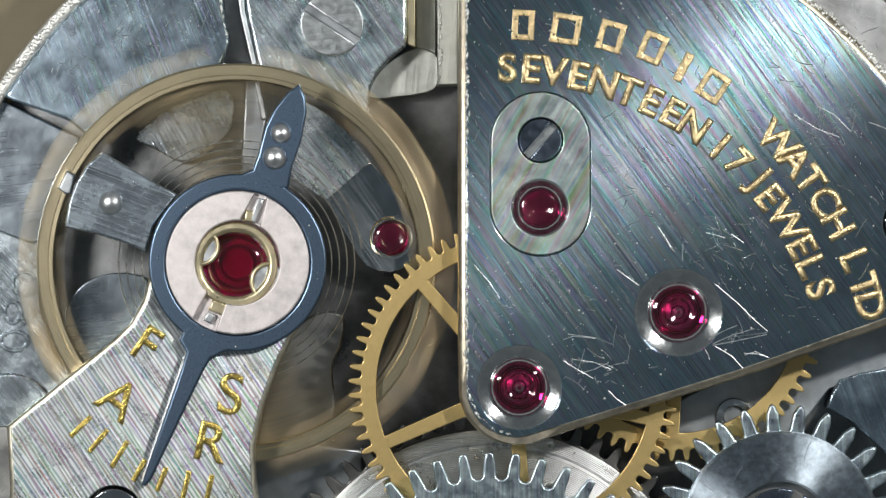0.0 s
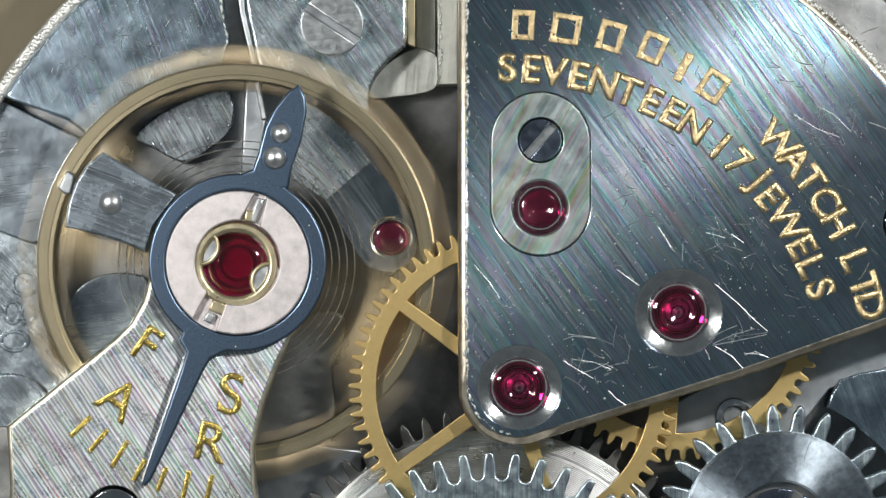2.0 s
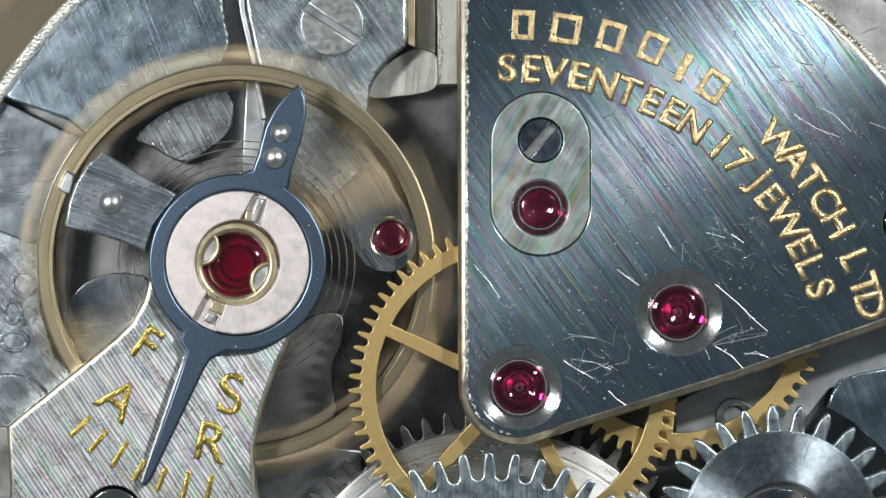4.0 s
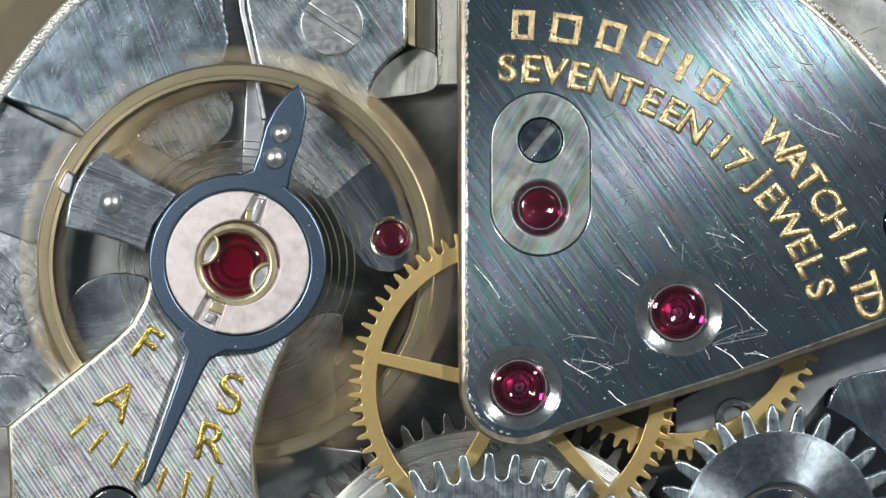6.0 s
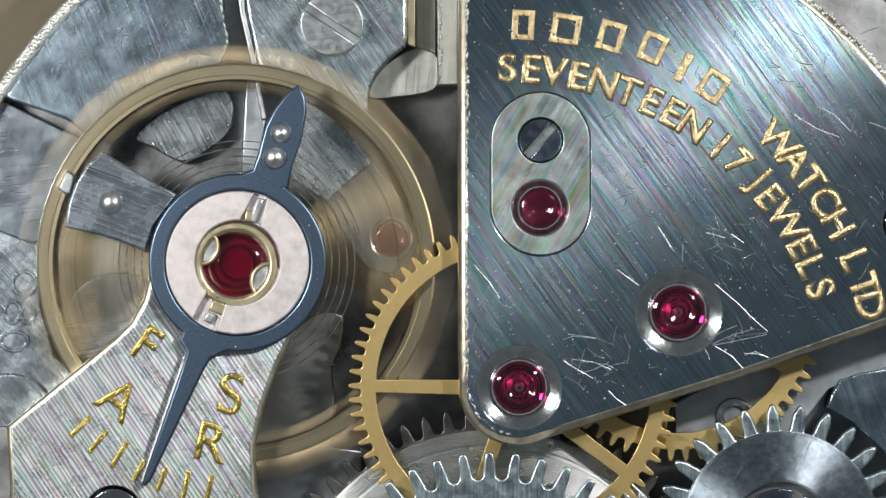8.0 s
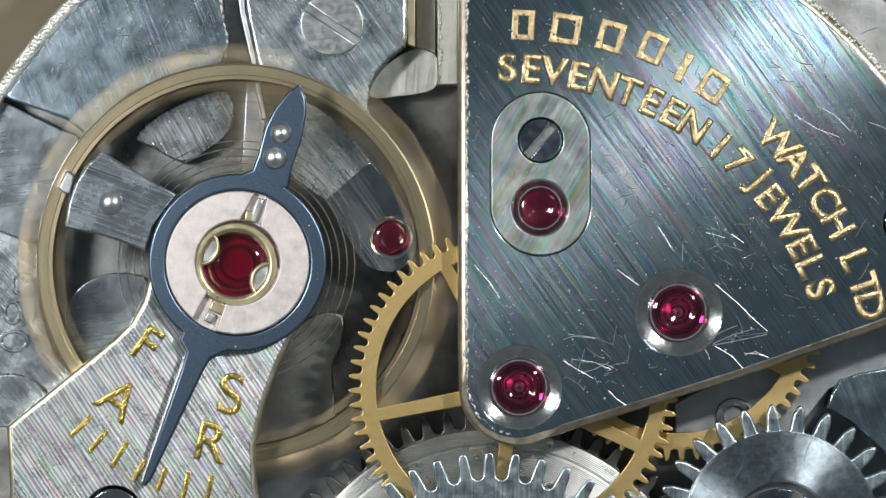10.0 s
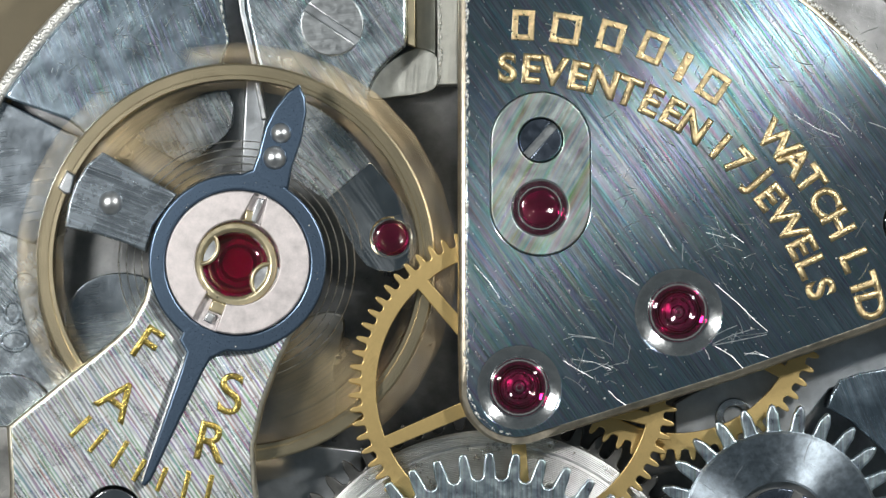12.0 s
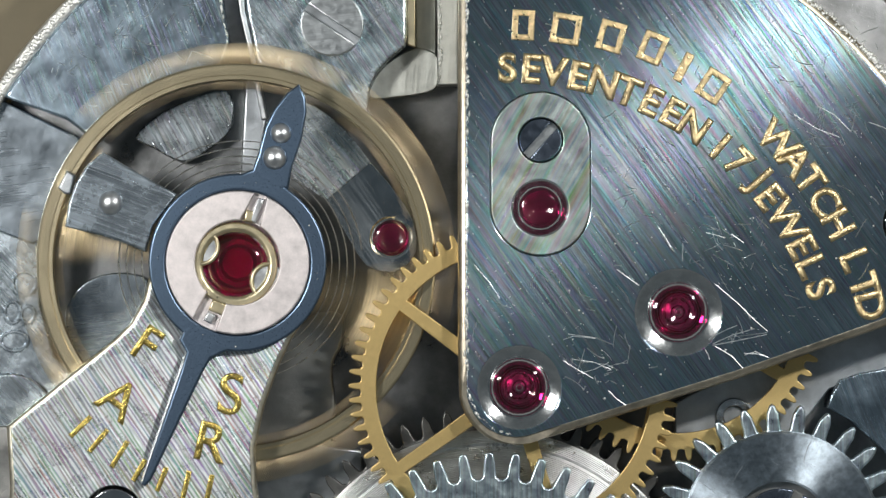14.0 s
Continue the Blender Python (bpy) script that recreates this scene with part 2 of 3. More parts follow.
def tube_mesh(name, pts, radius, mat, n=6, flat=1.0):
    """A round wire along points (x, y, z) in local plan units."""
    verts, faces = [], []
    P = [Vector((x * U, -y * U, z * U)) for x, y, z in pts]
    for i, p in enumerate(P):
        d = (P[min(i + 1, len(P) - 1)] - P[max(i - 1, 0)]).normalized()
        side = d.cross(Vector((0, 0, 1))).normalized()
        up = side.cross(d)
        for k in range(n):
            a = 2 * math.pi * k / n
            verts.append(p + side * math.cos(a) * radius * U * flat + up * math.sin(a) * radius * U)
    for i in range(len(P) - 1):
        for k in range(n):
            q = (k + 1) % n
            faces.append((i * n + k, i * n + q, (i + 1) * n + q, (i + 1) * n + k))
    faces.append(tuple(range(n))[::-1])
    faces.append(tuple(range((len(P) - 1) * n, len(P) * n)))
    me = bpy.data.meshes.new(name)
    me.from_pydata([tuple(v) for v in verts], [], faces)
    me.update()
    return tidy(me, mat, 60)


def circle(cx, cy, r, n=72, a0=0.0, a1=360.0):
    full = abs(a1 - a0) >= 360
    return [(cx + r * math.cos(radians(a0 + (a1 - a0) * i / (n if full else n - 1))),
             cy - r * math.sin(radians(a0 + (a1 - a0) * i / (n if full else n - 1)))) for i in range(n)]


def smooth(pts, n=6):
    """A closed Catmull-Rom line through the points."""
    out = []
    m = len(pts)
    for i in range(m):
        p0, p1, p2, p3 = (Vector(pts[(i + k - 1) % m]) for k in range(4))
        for j in range(n):
            t = j / n
            q = 0.5 * (2 * p1 + (p2 - p0) * t + (2 * p0 - 5 * p1 + 4 * p2 - p3) * t * t + (3 * p1 - p0 - 3 * p2 + p3) * t ** 3)
            out.append((q.x, q.y))
    return out


def thing(name, x, y, label, category, group="", kind=""):
    e = new(name)
    e.empty_display_size = 20 * U
    e.matrix_world = Matrix.Translation(V(x, y, 0))
    return tagged(e, label, category, group, kind)


def part(name, me, parent, x=0.0, y=0.0, z=0.0, turn=0.0, label=""):
    """Links a mesh as one part at a place in its parent's plan units; turn in degrees, anticlockwise."""
    ob = new(name, me)
    ob.parent = parent
    ob.matrix_basis = pose(x * U, -y * U, z * U, 0, 0, turn)
    if label:
        ob["label"] = label
    return ob


def shift(pts, cx, cy):
    return [(x - cx, y - cy) for x, y in pts]


def gear_outline(n, root, tip, duty=0.5, point=0.35, a0=0.0, lean=0.0):
    """Teeth with round ends: n teeth between two radii."""
    pts = []
    step = 360.0 / n
    for i in range(n):
        c = a0 + i * step
        w0, w1 = step * duty / 2, step * duty / 2 * point
        for da, r in ((-step / 2 + 0.16 * step * (1 - duty), root), (-w0 * 1.12, root + 0.10 * (tip - root)), (-w0, root + 0.3 * (tip - root)),
                      (-w0 * 0.82 + lean, root + 0.65 * (tip - root)), (-w1 + lean, tip - 0.06 * (tip - root)), (lean, tip),
                      (w1 + lean, tip - 0.06 * (tip - root)), (w0 * 0.82 + lean, root + 0.65 * (tip - root)),
                      (w0, root + 0.3 * (tip - root)), (w0 * 1.12, root + 0.10 * (tip - root)), (step / 2 - 0.16 * step * (1 - duty), root)):
            a = radians(c + da)
            pts.append((r * math.cos(a), -r * math.sin(a)))
    return pts


def sector_hole(r0, r1, a0, a1, half_in, half_out, n=18):
    """An opening between two arms at angles a0 and a1, whose half widths are given in plan units."""
    pts = []
    for i in range(n):
        lo = a0 + math.degrees(math.asin(half_out / r1))
        hi = a1 - math.degrees(math.asin(half_out / r1))
        a = radians(lo + (hi - lo) * i / (n - 1))
        pts.append((r1 * math.cos(a), -r1 * math.sin(a)))
    for i in range(n):
        lo = a0 + math.degrees(math.asin(half_in / r0))
        hi = a1 - math.degrees(math.asin(half_in / r0))
        a = radians(hi + (lo - hi) * i / (n - 1))
        pts.append((r0 * math.cos(a), -r0 * math.sin(a)))
    return pts


# ---- main plate ----
PCX, PCY, PR = 854.0, 726.0, 1017.0
BX, BY = 419.0, 465.5
main_plate = thing("main_plate", 0, 0, "scratched nickel-plated main plate of a watch movement", "watch plate", kind="structure")


def plate_part(name, loops, z0, z1, bevel, mat, label=""):
    return part(name, outline_mesh(name, loops, z0, z1, bevel, mat), main_plate, 0, 0, 0, 0, label)


plate_part("plate_floor", [circle(PCX, PCY, PR - 14, 160)], BASE_Z, -120, 3, deep_metal, "nickel floor of the plate, its shade put into the colour")


def perimeter(a0, a1, n=30, r=PR):
    return circle(PCX, PCY, r, n, a0, a1)


# raised land at the upper edge of the plate, with the balance well cut out of it
land = perimeter(110, 146.8, 40, PR - 6) + [(118, 212)] + circle(BX, BY, 336, 20, 139.5, 96) + [(406, 75), (385, -60)]
plate_part("upper_land", [land], -120, 6, 5, plate_metal, "scratched bright nickel land")
# lower step beside the balance
low = perimeter(147.2, 167, 20, PR - 4) + [(60, 432)] + circle(BX, BY, 345, 14, 173, 141)
plate_part("side_step", [low], -120, -34, 4, step_metal)
# land that carries engraved ovals, below the step
oval_land = [(-140, 400), (0, 408), (66, 432), (72, 540), (96, 630), (140, 668), (60, 748), (-140, 750)]
plate_part("lower_land", [oval_land], -120, -6, 4, land_metal)
for ox, oy, ra, rb in ((43, 502, 21, 21), (22, 553, 14, 19), (49, 557, 12, 15), (25, 604, 24, 17)):
    ring = [(ox + ra * math.cos(t), oy + rb * math.sin(t), -5) for t in [2 * math.pi * i / 28 for i in range(29)]]
    part("engraved_oval", tube_mesh("engraved_oval", ring, 3.4, land_metal), main_plate)
plate_part("round_boss", [circle(14, 752, 92, 48)], -120, 3, 6, land_metal, "bright round boss on the plate")
plate_part("dark_step", [[(-140, 756), (60, 752), (70, 980), (-140, 980)]], -120, 20, 4, dark_metal, "dark polished step beside the cock")
# land with the large screw
screw_land = [(428, -60), (436, 20), (455, 108), *circle(BX, BY, 334, 16, 82, 47), (652, 190), (655, 155), (668, 128), (690, 105), (718, 82), (720, 60), (720, -60)]
plate_part("screw_land", [screw_land], -120, 8, 6, screwed_metal, "blue-grey brushed nickel land")
plate_part("gilt_wall", [[(721, -60), (721, 78), (735, 84), (735, -60)]], -120, -4, 2, pale_brass)
pocket = smooth([(655, 172), (662, 140), (690, 108), (735, 84), (772, 96), (776, 130), (765, 160), (700, 172)])
plate_part("pocket_floor", [pocket], -120, -60, 3, matte_nickel)
plate_part("channel_floor", [[(736, -60), (736, 83), (771, 95), (771, -60)]], -120, -66, 2, matte_nickel)
plate_part("groove_wall", [[(414, -60), (427, -60), (434, 20), (454, 110), (472, 210), (462, 212), (444, 112), (424, 25)]], -120, -18, 3, satin_steel, "bright wall of the groove")
plate_part("edge_strip", [[(772, -60), (774, 152), (812, 152), (812, -60)]], -120, 2, 4, matte_nickel)
# grained floor pieces seen between the balance arms
grained = smooth([(238, 240), (300, 190), (398, 160), (408, 222), (372, 262), (322, 286), (270, 262)], 5)
plate_part("grained_floor", [grained], -120, -70, 3, grain_metal, "grained grey nickel floor")
plate_part("bright_floor", [smooth([(112, 560), (135, 512), (176, 488), (226, 484), (262, 500), (258, 560), (214, 610), (150, 660), (122, 620)], 5)], -120, -60, 3, step_metal)
plate_part("column", [[(434, 128), (452, 124), (470, 212), (452, 300), (424, 312)]], -120, -62, 4, floor_metal)
plate_part("polished_block", [smooth([(500, 600), (560, 556), (606, 560), (604, 610), (588, 650), (590, 740), (540, 790), (452, 800), (460, 700)], 5)],
           -120, -72, 5, dark_metal, "dark polished steel block")
plate_part("lower_floor", [[(440, 800), (560, 790), (640, 800), (640, 900), (440, 900)]], -120, -90, 4, floor_metal)
# floor beneath the train, beside the crown wheel
plate_part("train_floor", [[(1195, 715), (1330, 640), (1480, 590), (1600, 560), (1600, 640), (1470, 690), (1400, 780), (1196, 790)]], -120, -40, 3, floor_metal, "grey frosted nickel floor")
hole = lathe_mesh("bushing", [(18, -34), (20, -32), (31, -32), (33, -36), (33, -60)], steel, 48)
part("bushing", hole, main_plate, 1300, 738)

plate_part("knurled_edge", [perimeter(110, 152, 60, PR + 18) + perimeter(152, 110, 60, PR - 6)], -140, 10, 9, edge_steel, "bright knurled steel edge")
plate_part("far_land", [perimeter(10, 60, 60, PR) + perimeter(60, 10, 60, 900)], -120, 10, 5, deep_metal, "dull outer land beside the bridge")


def knurling(parent, r, a0, a1, z, pitch, size, seed):
    """A row of small uneven beads round the edge."""
    rnd = random.Random(seed)
    bm = bmesh.new()
    n = int(radians(a1 - a0) * r / pitch)
    for i in range(n):
        a = radians(a0 + (a1 - a0) * i / n) + rnd.uniform(-0.15, 0.15) * pitch / r
        q = rnd.uniform(0.35, 1.15) * size
        rr = r + rnd.uniform(-1.0, 1.0) * size
        a += rnd.uniform(-0.4, 0.4) * pitch / r
        m = Matrix.Translation(V(PCX + rr * math.cos(a), PCY - rr * math.sin(a), z)) @ Matrix.Rotation(a, 4, "Z") @ Matrix.Diagonal((1.25, 0.9, 0.7, 1))
        bmesh.ops.create_icosphere(bm, subdivisions=2, radius=q * U, matrix=m)
    me = bpy.data.meshes.new("knurling")
    bm.to_mesh(me)
    bm.free()
    me.transform(Matrix.Translation(-V(0, 0, 0)))
    return tagged(part("knurling", tidy(me, bead_steel, 80), parent, label="bright beaded knurling of the edge"), kind="stuff")


knurling(main_plate, PR + 7, 112, 152, 9, 5, 5.5, 3)

# ---- pallet bridge with its jewel ----
pallet_bridge = thing("pallet_bridge", 692, 421, "brushed steel pallet bridge under the balance wheel", "watch bridge")
# one bridge, split where lit tone turns to shaded tone
arm_shape = [(490, 240), (515, 170), (560, 190), (588, 210), (612, 232), (634, 258), (655, 287), (577, 354), (548, 335), (520, 315), (500, 280)]
head_shape = [(655.4, 287.4), (688, 324), (716, 362), (731, 392), (738, 422), (736, 446), (724, 466), (708, 478), (690, 482), (668, 479), (648, 470), (632, 450), (618, 425), (600, 394), (577.4, 354.4)]
part("bridge_arm", outline_mesh("bridge_arm", [shift(arm_shape, 692, 421)], -120, -28.5, 0.6, pallet_metal), pallet_bridge, label="brushed steel arm in the lit tone of the bridge")
part("bridge_head", outline_mesh("bridge_head", [shift(head_shape, 692, 421), circle(0, 0, 33, 48)], -120, -28.5, 0.6, shaded_bridge_metal), pallet_bridge, label="smoother steel head in the shaded tone of the bridge")


# ---- jewels ----
def jewel_bearing(x, y, r, seat_r, z, label, depth=7, hole_r=0.105):
    t = thing("jewel_bearing", x, y, label, "jewel bearing", "ruby jewel bearings")
    bowl = [(seat_r + 1, z - 0.5), (seat_r - 2, z - 2)]
    for i in range(1, 11):
        f = i / 10
        bowl.append((seat_r - 2 - (seat_r - 4 - r) * f, z - 2 - depth * (1.12 * f - 0.12 * f * f)))
    bowl += [(r + 0.5, z - depth - 3), (r * 0.8, z - depth - 15)]
    part("setting", lathe_mesh("setting", bowl, cup_steel, 72, 60), t, label="polished steel cup")
    seat = [(r * 0.95, z - depth - 9), (0, z - depth - 9)]
    if hole_r >= 0.1:
        # turned rings under the stone
        seat = [(r * (0.95 - 0.05 * i), z - depth - 9 - (2.2 if i % 3 else 0.0) - (1.4 if i % 3 == 1 else 0.0)) for i in range(17)] + [(0, z - depth - 8)]
    part("pivot_seat", lathe_mesh("pivot_seat", seat, dark_metal if hole_r < 0.1 else head_steel, 40), t)
    top = z - depth + 4
    pit = r * 0.09
    prof = [(0, top + pit), (r * hole_r, top + pit), (r * hole_r * 1.2, top + r * 0.06), (r * 0.34, top + r * 0.10), (r * 0.52, top + r * 0.17), (r * 0.58, top + r * 0.20)]
    for i in range(9):
        a = radians(52 - i * 50 / 8)
        prof.append((r * math.cos(a), top + r * 0.26 * math.sin(a)))
    prof += [(r, z - depth - 8), (r * 0.6, z - depth - 12), (0, z - depth - 12)]
    part("jewel", lathe_mesh("jewel", prof, ruby, 64, 50), t, label="clear red ruby with a pivot hole")
    return t


BRIDGE_TOP, BRIDGE_R = 130, 924
jewel_bearing(918, 684, 50, 73, BRIDGE_TOP, "red ruby jewel in the bridge corner, polished cup")
jewel_bearing(1197, 552, 51, 76, BRIDGE_TOP, "red ruby jewel in a polished cup, scratched round it")
jewel_bearing(954, 369, 39, 50, BRIDGE_TOP + 3, "dark red ruby jewel in an oval cap plate", 5, 0.05)
jewel_bearing(692, 421, 34, 37, -26, "small dark ruby jewel on the pallet bridge", 8, 0.05)

# ---- train bridge ----
train_bridge = thing("train_bridge", 0, 0, "large brushed rhodium train bridge with gilt engraving", "watch bridge")
corner = circle(912, 684, 101, 24, 180, 292)
bridge = [(810, -120), (810, 600)] + [(812 + 0, 690)] + corner[2:] + [(1300, 669), (1700, 528)] + perimeter(14, 66, 60, BRIDGE_R)
stadium = circle(955, 253, 88, 30, 0, 180) + circle(955, 365, 88, 30, 180, 360)
holes = [circle(918, 684, 73, 64), circle(1197, 552, 76, 64), stadium, circle(1612, 396, 56, 48)]


def inset(pts, d):
    """The outline moved inwards by d."""
    n = len(pts)
    area = sum(pts[i][0] * pts[(i + 1) % n][1] - pts[(i + 1) % n][0] * pts[i][1] for i in range(n))
    sign = 1 if area > 0 else -1
    out = []
    for i in range(n):
        a, b, c = Vector(pts[i - 1]), Vector(pts[i]), Vector(pts[(i + 1) % n])
        u, v = (b - a).normalized(), (c - b).normalized()
        m = Vector((-(u.y + v.y), u.x + v.x)) * sign
        m.normalize()
        k = max(0.5, m.dot(Vector((-u.y, u.x)) * sign))
        q = b + m * d / k
        out.append((q.x, q.y))
    return out


wide = [circle(918, 684, 86, 64), circle(1197, 552, 92, 64), circle(955, 253, 104, 30, 0, 180) + circle(955, 365, 104, 30, 180, 360), circle(1612, 396, 72, 48)]
part("bridge_body", outline_mesh("bridge_body", [inset(bridge, 14)] + holes, 60, BRIDGE_TOP, 2, bridge_metal), train_bridge)
part("chamfered_edge", outline_mesh("chamfered_edge", [bridge] + wide, 22, BRIDGE_TOP - 1, 13, edge_metal, 3), train_bridge, label="pale chamfered edge of the bridge")



def edge_sparkle(parent, pts, z, count, size, spread, seed):
    """Small bright beads along a line of points, added for the edge's sparkle."""
    rnd = random.Random(seed)
    bm = bmesh.new()
    lens = [math.dist(a, b) for a, b in zip(pts, pts[1:])]
    for i in range(count):
        d = rnd.uniform(0, sum(lens))
        k = 0
        while d > lens[k] and k < len(lens) - 1:
            d -= lens[k]
            k += 1
        f = d / lens[k]
        x, y = (pts[k][j] + (pts[k + 1][j] - pts[k][j]) * f + rnd.gauss(0, spread) for j in (0, 1))
        a = math.atan2(pts[k][1] - pts[k + 1][1], pts[k + 1][0] - pts[k][0])
        q = size * (0.35 + 0.9 * rnd.random() ** 2)
        m = Matrix.Translation(V(x, y, z)) @ Matrix.Rotation(a, 4, "Z") @ Matrix.Diagonal((rnd.uniform(1.0, 3.0), 0.8, 0.7, 1))
        bmesh.ops.create_icosphere(bm, subdivisions=1, radius=q * U, matrix=m)
    me = bpy.data.meshes.new("edge_sparkle")
    bm.to_mesh(me)
    bm.free()
    me.transform(Matrix.Translation(-V(0, 0, 0)))
    return tagged(part("edge_sparkle", tidy(me, bead_steel, 80), parent, label="fine bright beads for the sparkle along an edge"), kind="stuff")


edge_sparkle(train_bridge, [(826, -30), (826, 640), (828, 690), (842, 728), (872, 757), (910, 769)], BRIDGE_TOP - 0.5, 260, 2.6, 1.2, 11)
edge_sparkle(main_plate, [(779, -30), (778, 148)], 2, 110, 2.1, 1.8, 13)
edge_sparkle(main_plate, [(386, -20), (403, 74)], 6, 40, 2.0, 1.0, 14)
knurling(train_bridge, BRIDGE_R - 3, 30, 62, BRIDGE_TOP - 4, 4.5, 4.5, 5)
cap_plate = thing("cap_plate", 955, 309, "oval stained nickel cap plate set into the bridge", "cap plate")
oval = shift(circle(955, 253, 86.5, 30, 0, 180) + circle(955, 365, 86.5, 30, 180, 360), 955, 309)
part("plate_body", outline_mesh("plate_body", [oval, circle(0, -59, 40, 40), circle(-1, 60, 50, 48)], BRIDGE_TOP - 45, BRIDGE_TOP + 3, 2, oval_metal), cap_plate)


def slotted_screw(x, y, r, z, height, slot_w, slot_turn, mat, label, slot_mat):
    t = thing("screw", x, y, label, "screw", "slotted screws")
    half = slot_w / 2
    cut = math.degrees(math.asin(half / r))
    for s in (0, 180):
        seg = circle(0, 0, r, 30, s + cut, s + 180 - cut)
        part("head_half", outline_mesh("head_half", [seg], z - height, z, 2.5, mat), t, turn=slot_turn)
    part("slot_floor", lathe_mesh("slot_floor", [(r - 1, z - height), (r - 1, z - 9), (0, z - 9)], slot_mat, 48), t)
    return t


slotted_screw(955, 250, 38, BRIDGE_TOP - 6, 40, 15, 48, dark_blued, "small blued steel screw in the oval cap plate", head_steel)
slotted_screw(588, 44, 56, 42, 60, 13, -34, head_steel, "large grey steel slotted screw on the plate", floor_metal)
slotted_screw(1612, 396, 52, BRIDGE_TOP - 4, 50, 15, 20, steel, "steel bridge screw sunk at the plate edge", dark_metal)


# ---- engraved gilt lettering of the bridge ----
def glyph(ch, size, mat, bold=-0.040, swell=5.1):
    cu = bpy.data.curves.new("letter", "FONT")
    cu.body, cu.size, cu.align_x, cu.align_y = ch, size * U / 0.70, "CENTER", "CENTER"
    cu.offset, cu.extrude, cu.bevel_depth, cu.bevel_resolution = bold * size * U, 0.4 * U, swell * U, 3
    tmp = bpy.data.objects.new("letter", cu)
    me = bpy.data.meshes.new_from_object(tmp)
    bpy.data.objects.remove(tmp)
    bpy.data.curves.remove(cu)
    xs = [v.co.x for v in me.vertices]
    ys = [v.co.y for v in me.vertices]
    me.transform(Matrix.Translation((-(min(xs) + max(xs)) / 2, -(min(ys) + max(ys)) / 2, 0)))
    return tidy(me, mat, 60)


ACX, ACY = 893.0, 712.0


def on_arc(radius, angle, ch, size):
    a = radians(angle)
    part("letter", glyph(ch, size, gilt), train_bridge, ACX + radius * math.sin(a), ACY - radius * math.cos(a), BRIDGE_TOP + 0.5, -angle)


def angle_of(x, y):
    return math.degrees(math.atan2(x - ACX, ACY - y))


for ch, x, y in (("S", 897, 122), ("E", 940, 123), ("V", 979, 127), ("E", 1023, 135), ("N", 1066, 149), ("T", 1112, 158), ("E", 1152, 180),
                 ("E", 1187, 203), ("N", 1225, 224), ("1", 1275, 256), ("7", 1314, 279), ("J", 1341, 312), ("E", 1367, 343),
                 ("W", 1393, 390), ("E", 1416, 437), ("L", 1432, 472), ("S", 1449, 510)):
    on_arc(589, angle_of(x, y), ch, 48)
for ch, x, y in (("W", 1378, 247), ("A", 1405, 285), ("T", 1434, 316), ("C", 1449, 361), ("H", 1472, 400), ("L", 1503, 463), ("T", 1524, 505), ("D", 1535, 541)):
    on_arc(664, angle_of(x, y), ch, 48)
# the maker's name stays plain gilt bars
for x, y, w in ((925, 48, 40), (1000, 55, 52), (1079, 68, 46), (1152, 88, 44), (1206, 122, 16), (1258, 155, 46)):
    a = angle_of(x, y)
    r = math.hypot(x - ACX, y - ACY)
    box = [(-w / 2, -27), (w / 2, -27), (w / 2, 27), (-w / 2, 27)]
    gap = [(-w / 2 + 11, -16), (w / 2 - 11, -16), (w / 2 - 11, 16), (-w / 2 + 11, 16)]
    bar = outline_mesh("name_bar", [box, gap] if w > 30 else [box], 0, 5, 2.4, gilt)
    part("name_bar", bar, train_bridge, x, y, BRIDGE_TOP - 1.5, -a)

# ---- balance cock with regulator ----
COCK_TOP = 128
HX, HY = 424.0, 465.0
balance_cock = thing("balance_cock", HX, HY, "brushed nickel balance cock with gilt letters and ticks", "balance cock")
cock = [(18, 752), (208, 598), (236, 570), (258, 530), (268, 490)] + circle(HX, HY, 150, 36, 182, -28) + [(545, 560), (518, 598), (496, 645), (470, 715), (453, 790), (456, 850), (470, 960), (20, 960), (24, 850)]
cock_holes = [circle(206 - HX, 908 - HY, 52, 40), circle(0, 0, 75, 48)]
part("cock_body", outline_mesh("cock_body", [inset(shift(cock, HX, HY), 8)] + cock_holes, 60, COCK_TOP, 1.5, cock_metal), balance_cock)
part("chamfered_edge", outline_mesh("chamfered_edge", [shift(cock, HX, HY), circle(206 - HX, 908 - HY, 60, 40), circle(0, 0, 83, 48)], 40, COCK_TOP - 1, 7, cock_edge, 2), balance_cock, label="pale rounded edge of the cock")
for ch, x, y, size, ang in (("F", 266, 608, 62, 34), ("A", 216, 704, 66, 37), ("S", 412, 695, 72, 8), ("R", 380, 780, 68, 12)):
    part("letter", glyph(ch, size, bright_gilt, -0.036, 3.6), balance_cock, x - HX, y - HY, COCK_TOP + 0.5, -ang)
for x0, y0, x1, y1 in ((130, 770, 166, 735), (163, 797, 196, 758), (202, 824, 231, 778), (240, 848, 262, 810), (282, 866, 299, 824), (326, 884, 339, 830), (369, 884, 379, 837)):
    ln, ang = math.hypot(x1 - x0, y1 - y0) / 2, math.degrees(math.atan2(-(y1 - y0), x1 - x0))
    me = outline_mesh("tick", [[(-ln, -4.5), (ln, -4.5), (ln, 4.5), (-ln, 4.5)]], 0, 4, 1.8, bright_gilt)
    part("tick", me, balance_cock, (x0 + x1) / 2 - HX, (y0 + y1) / 2 - HY, COCK_TOP - 1, ang)
slotted_screw(206, 908, 46, COCK_TOP - 8, 60, 14, 15, steel, "steel screw of the balance cock in its recess", dark_metal)

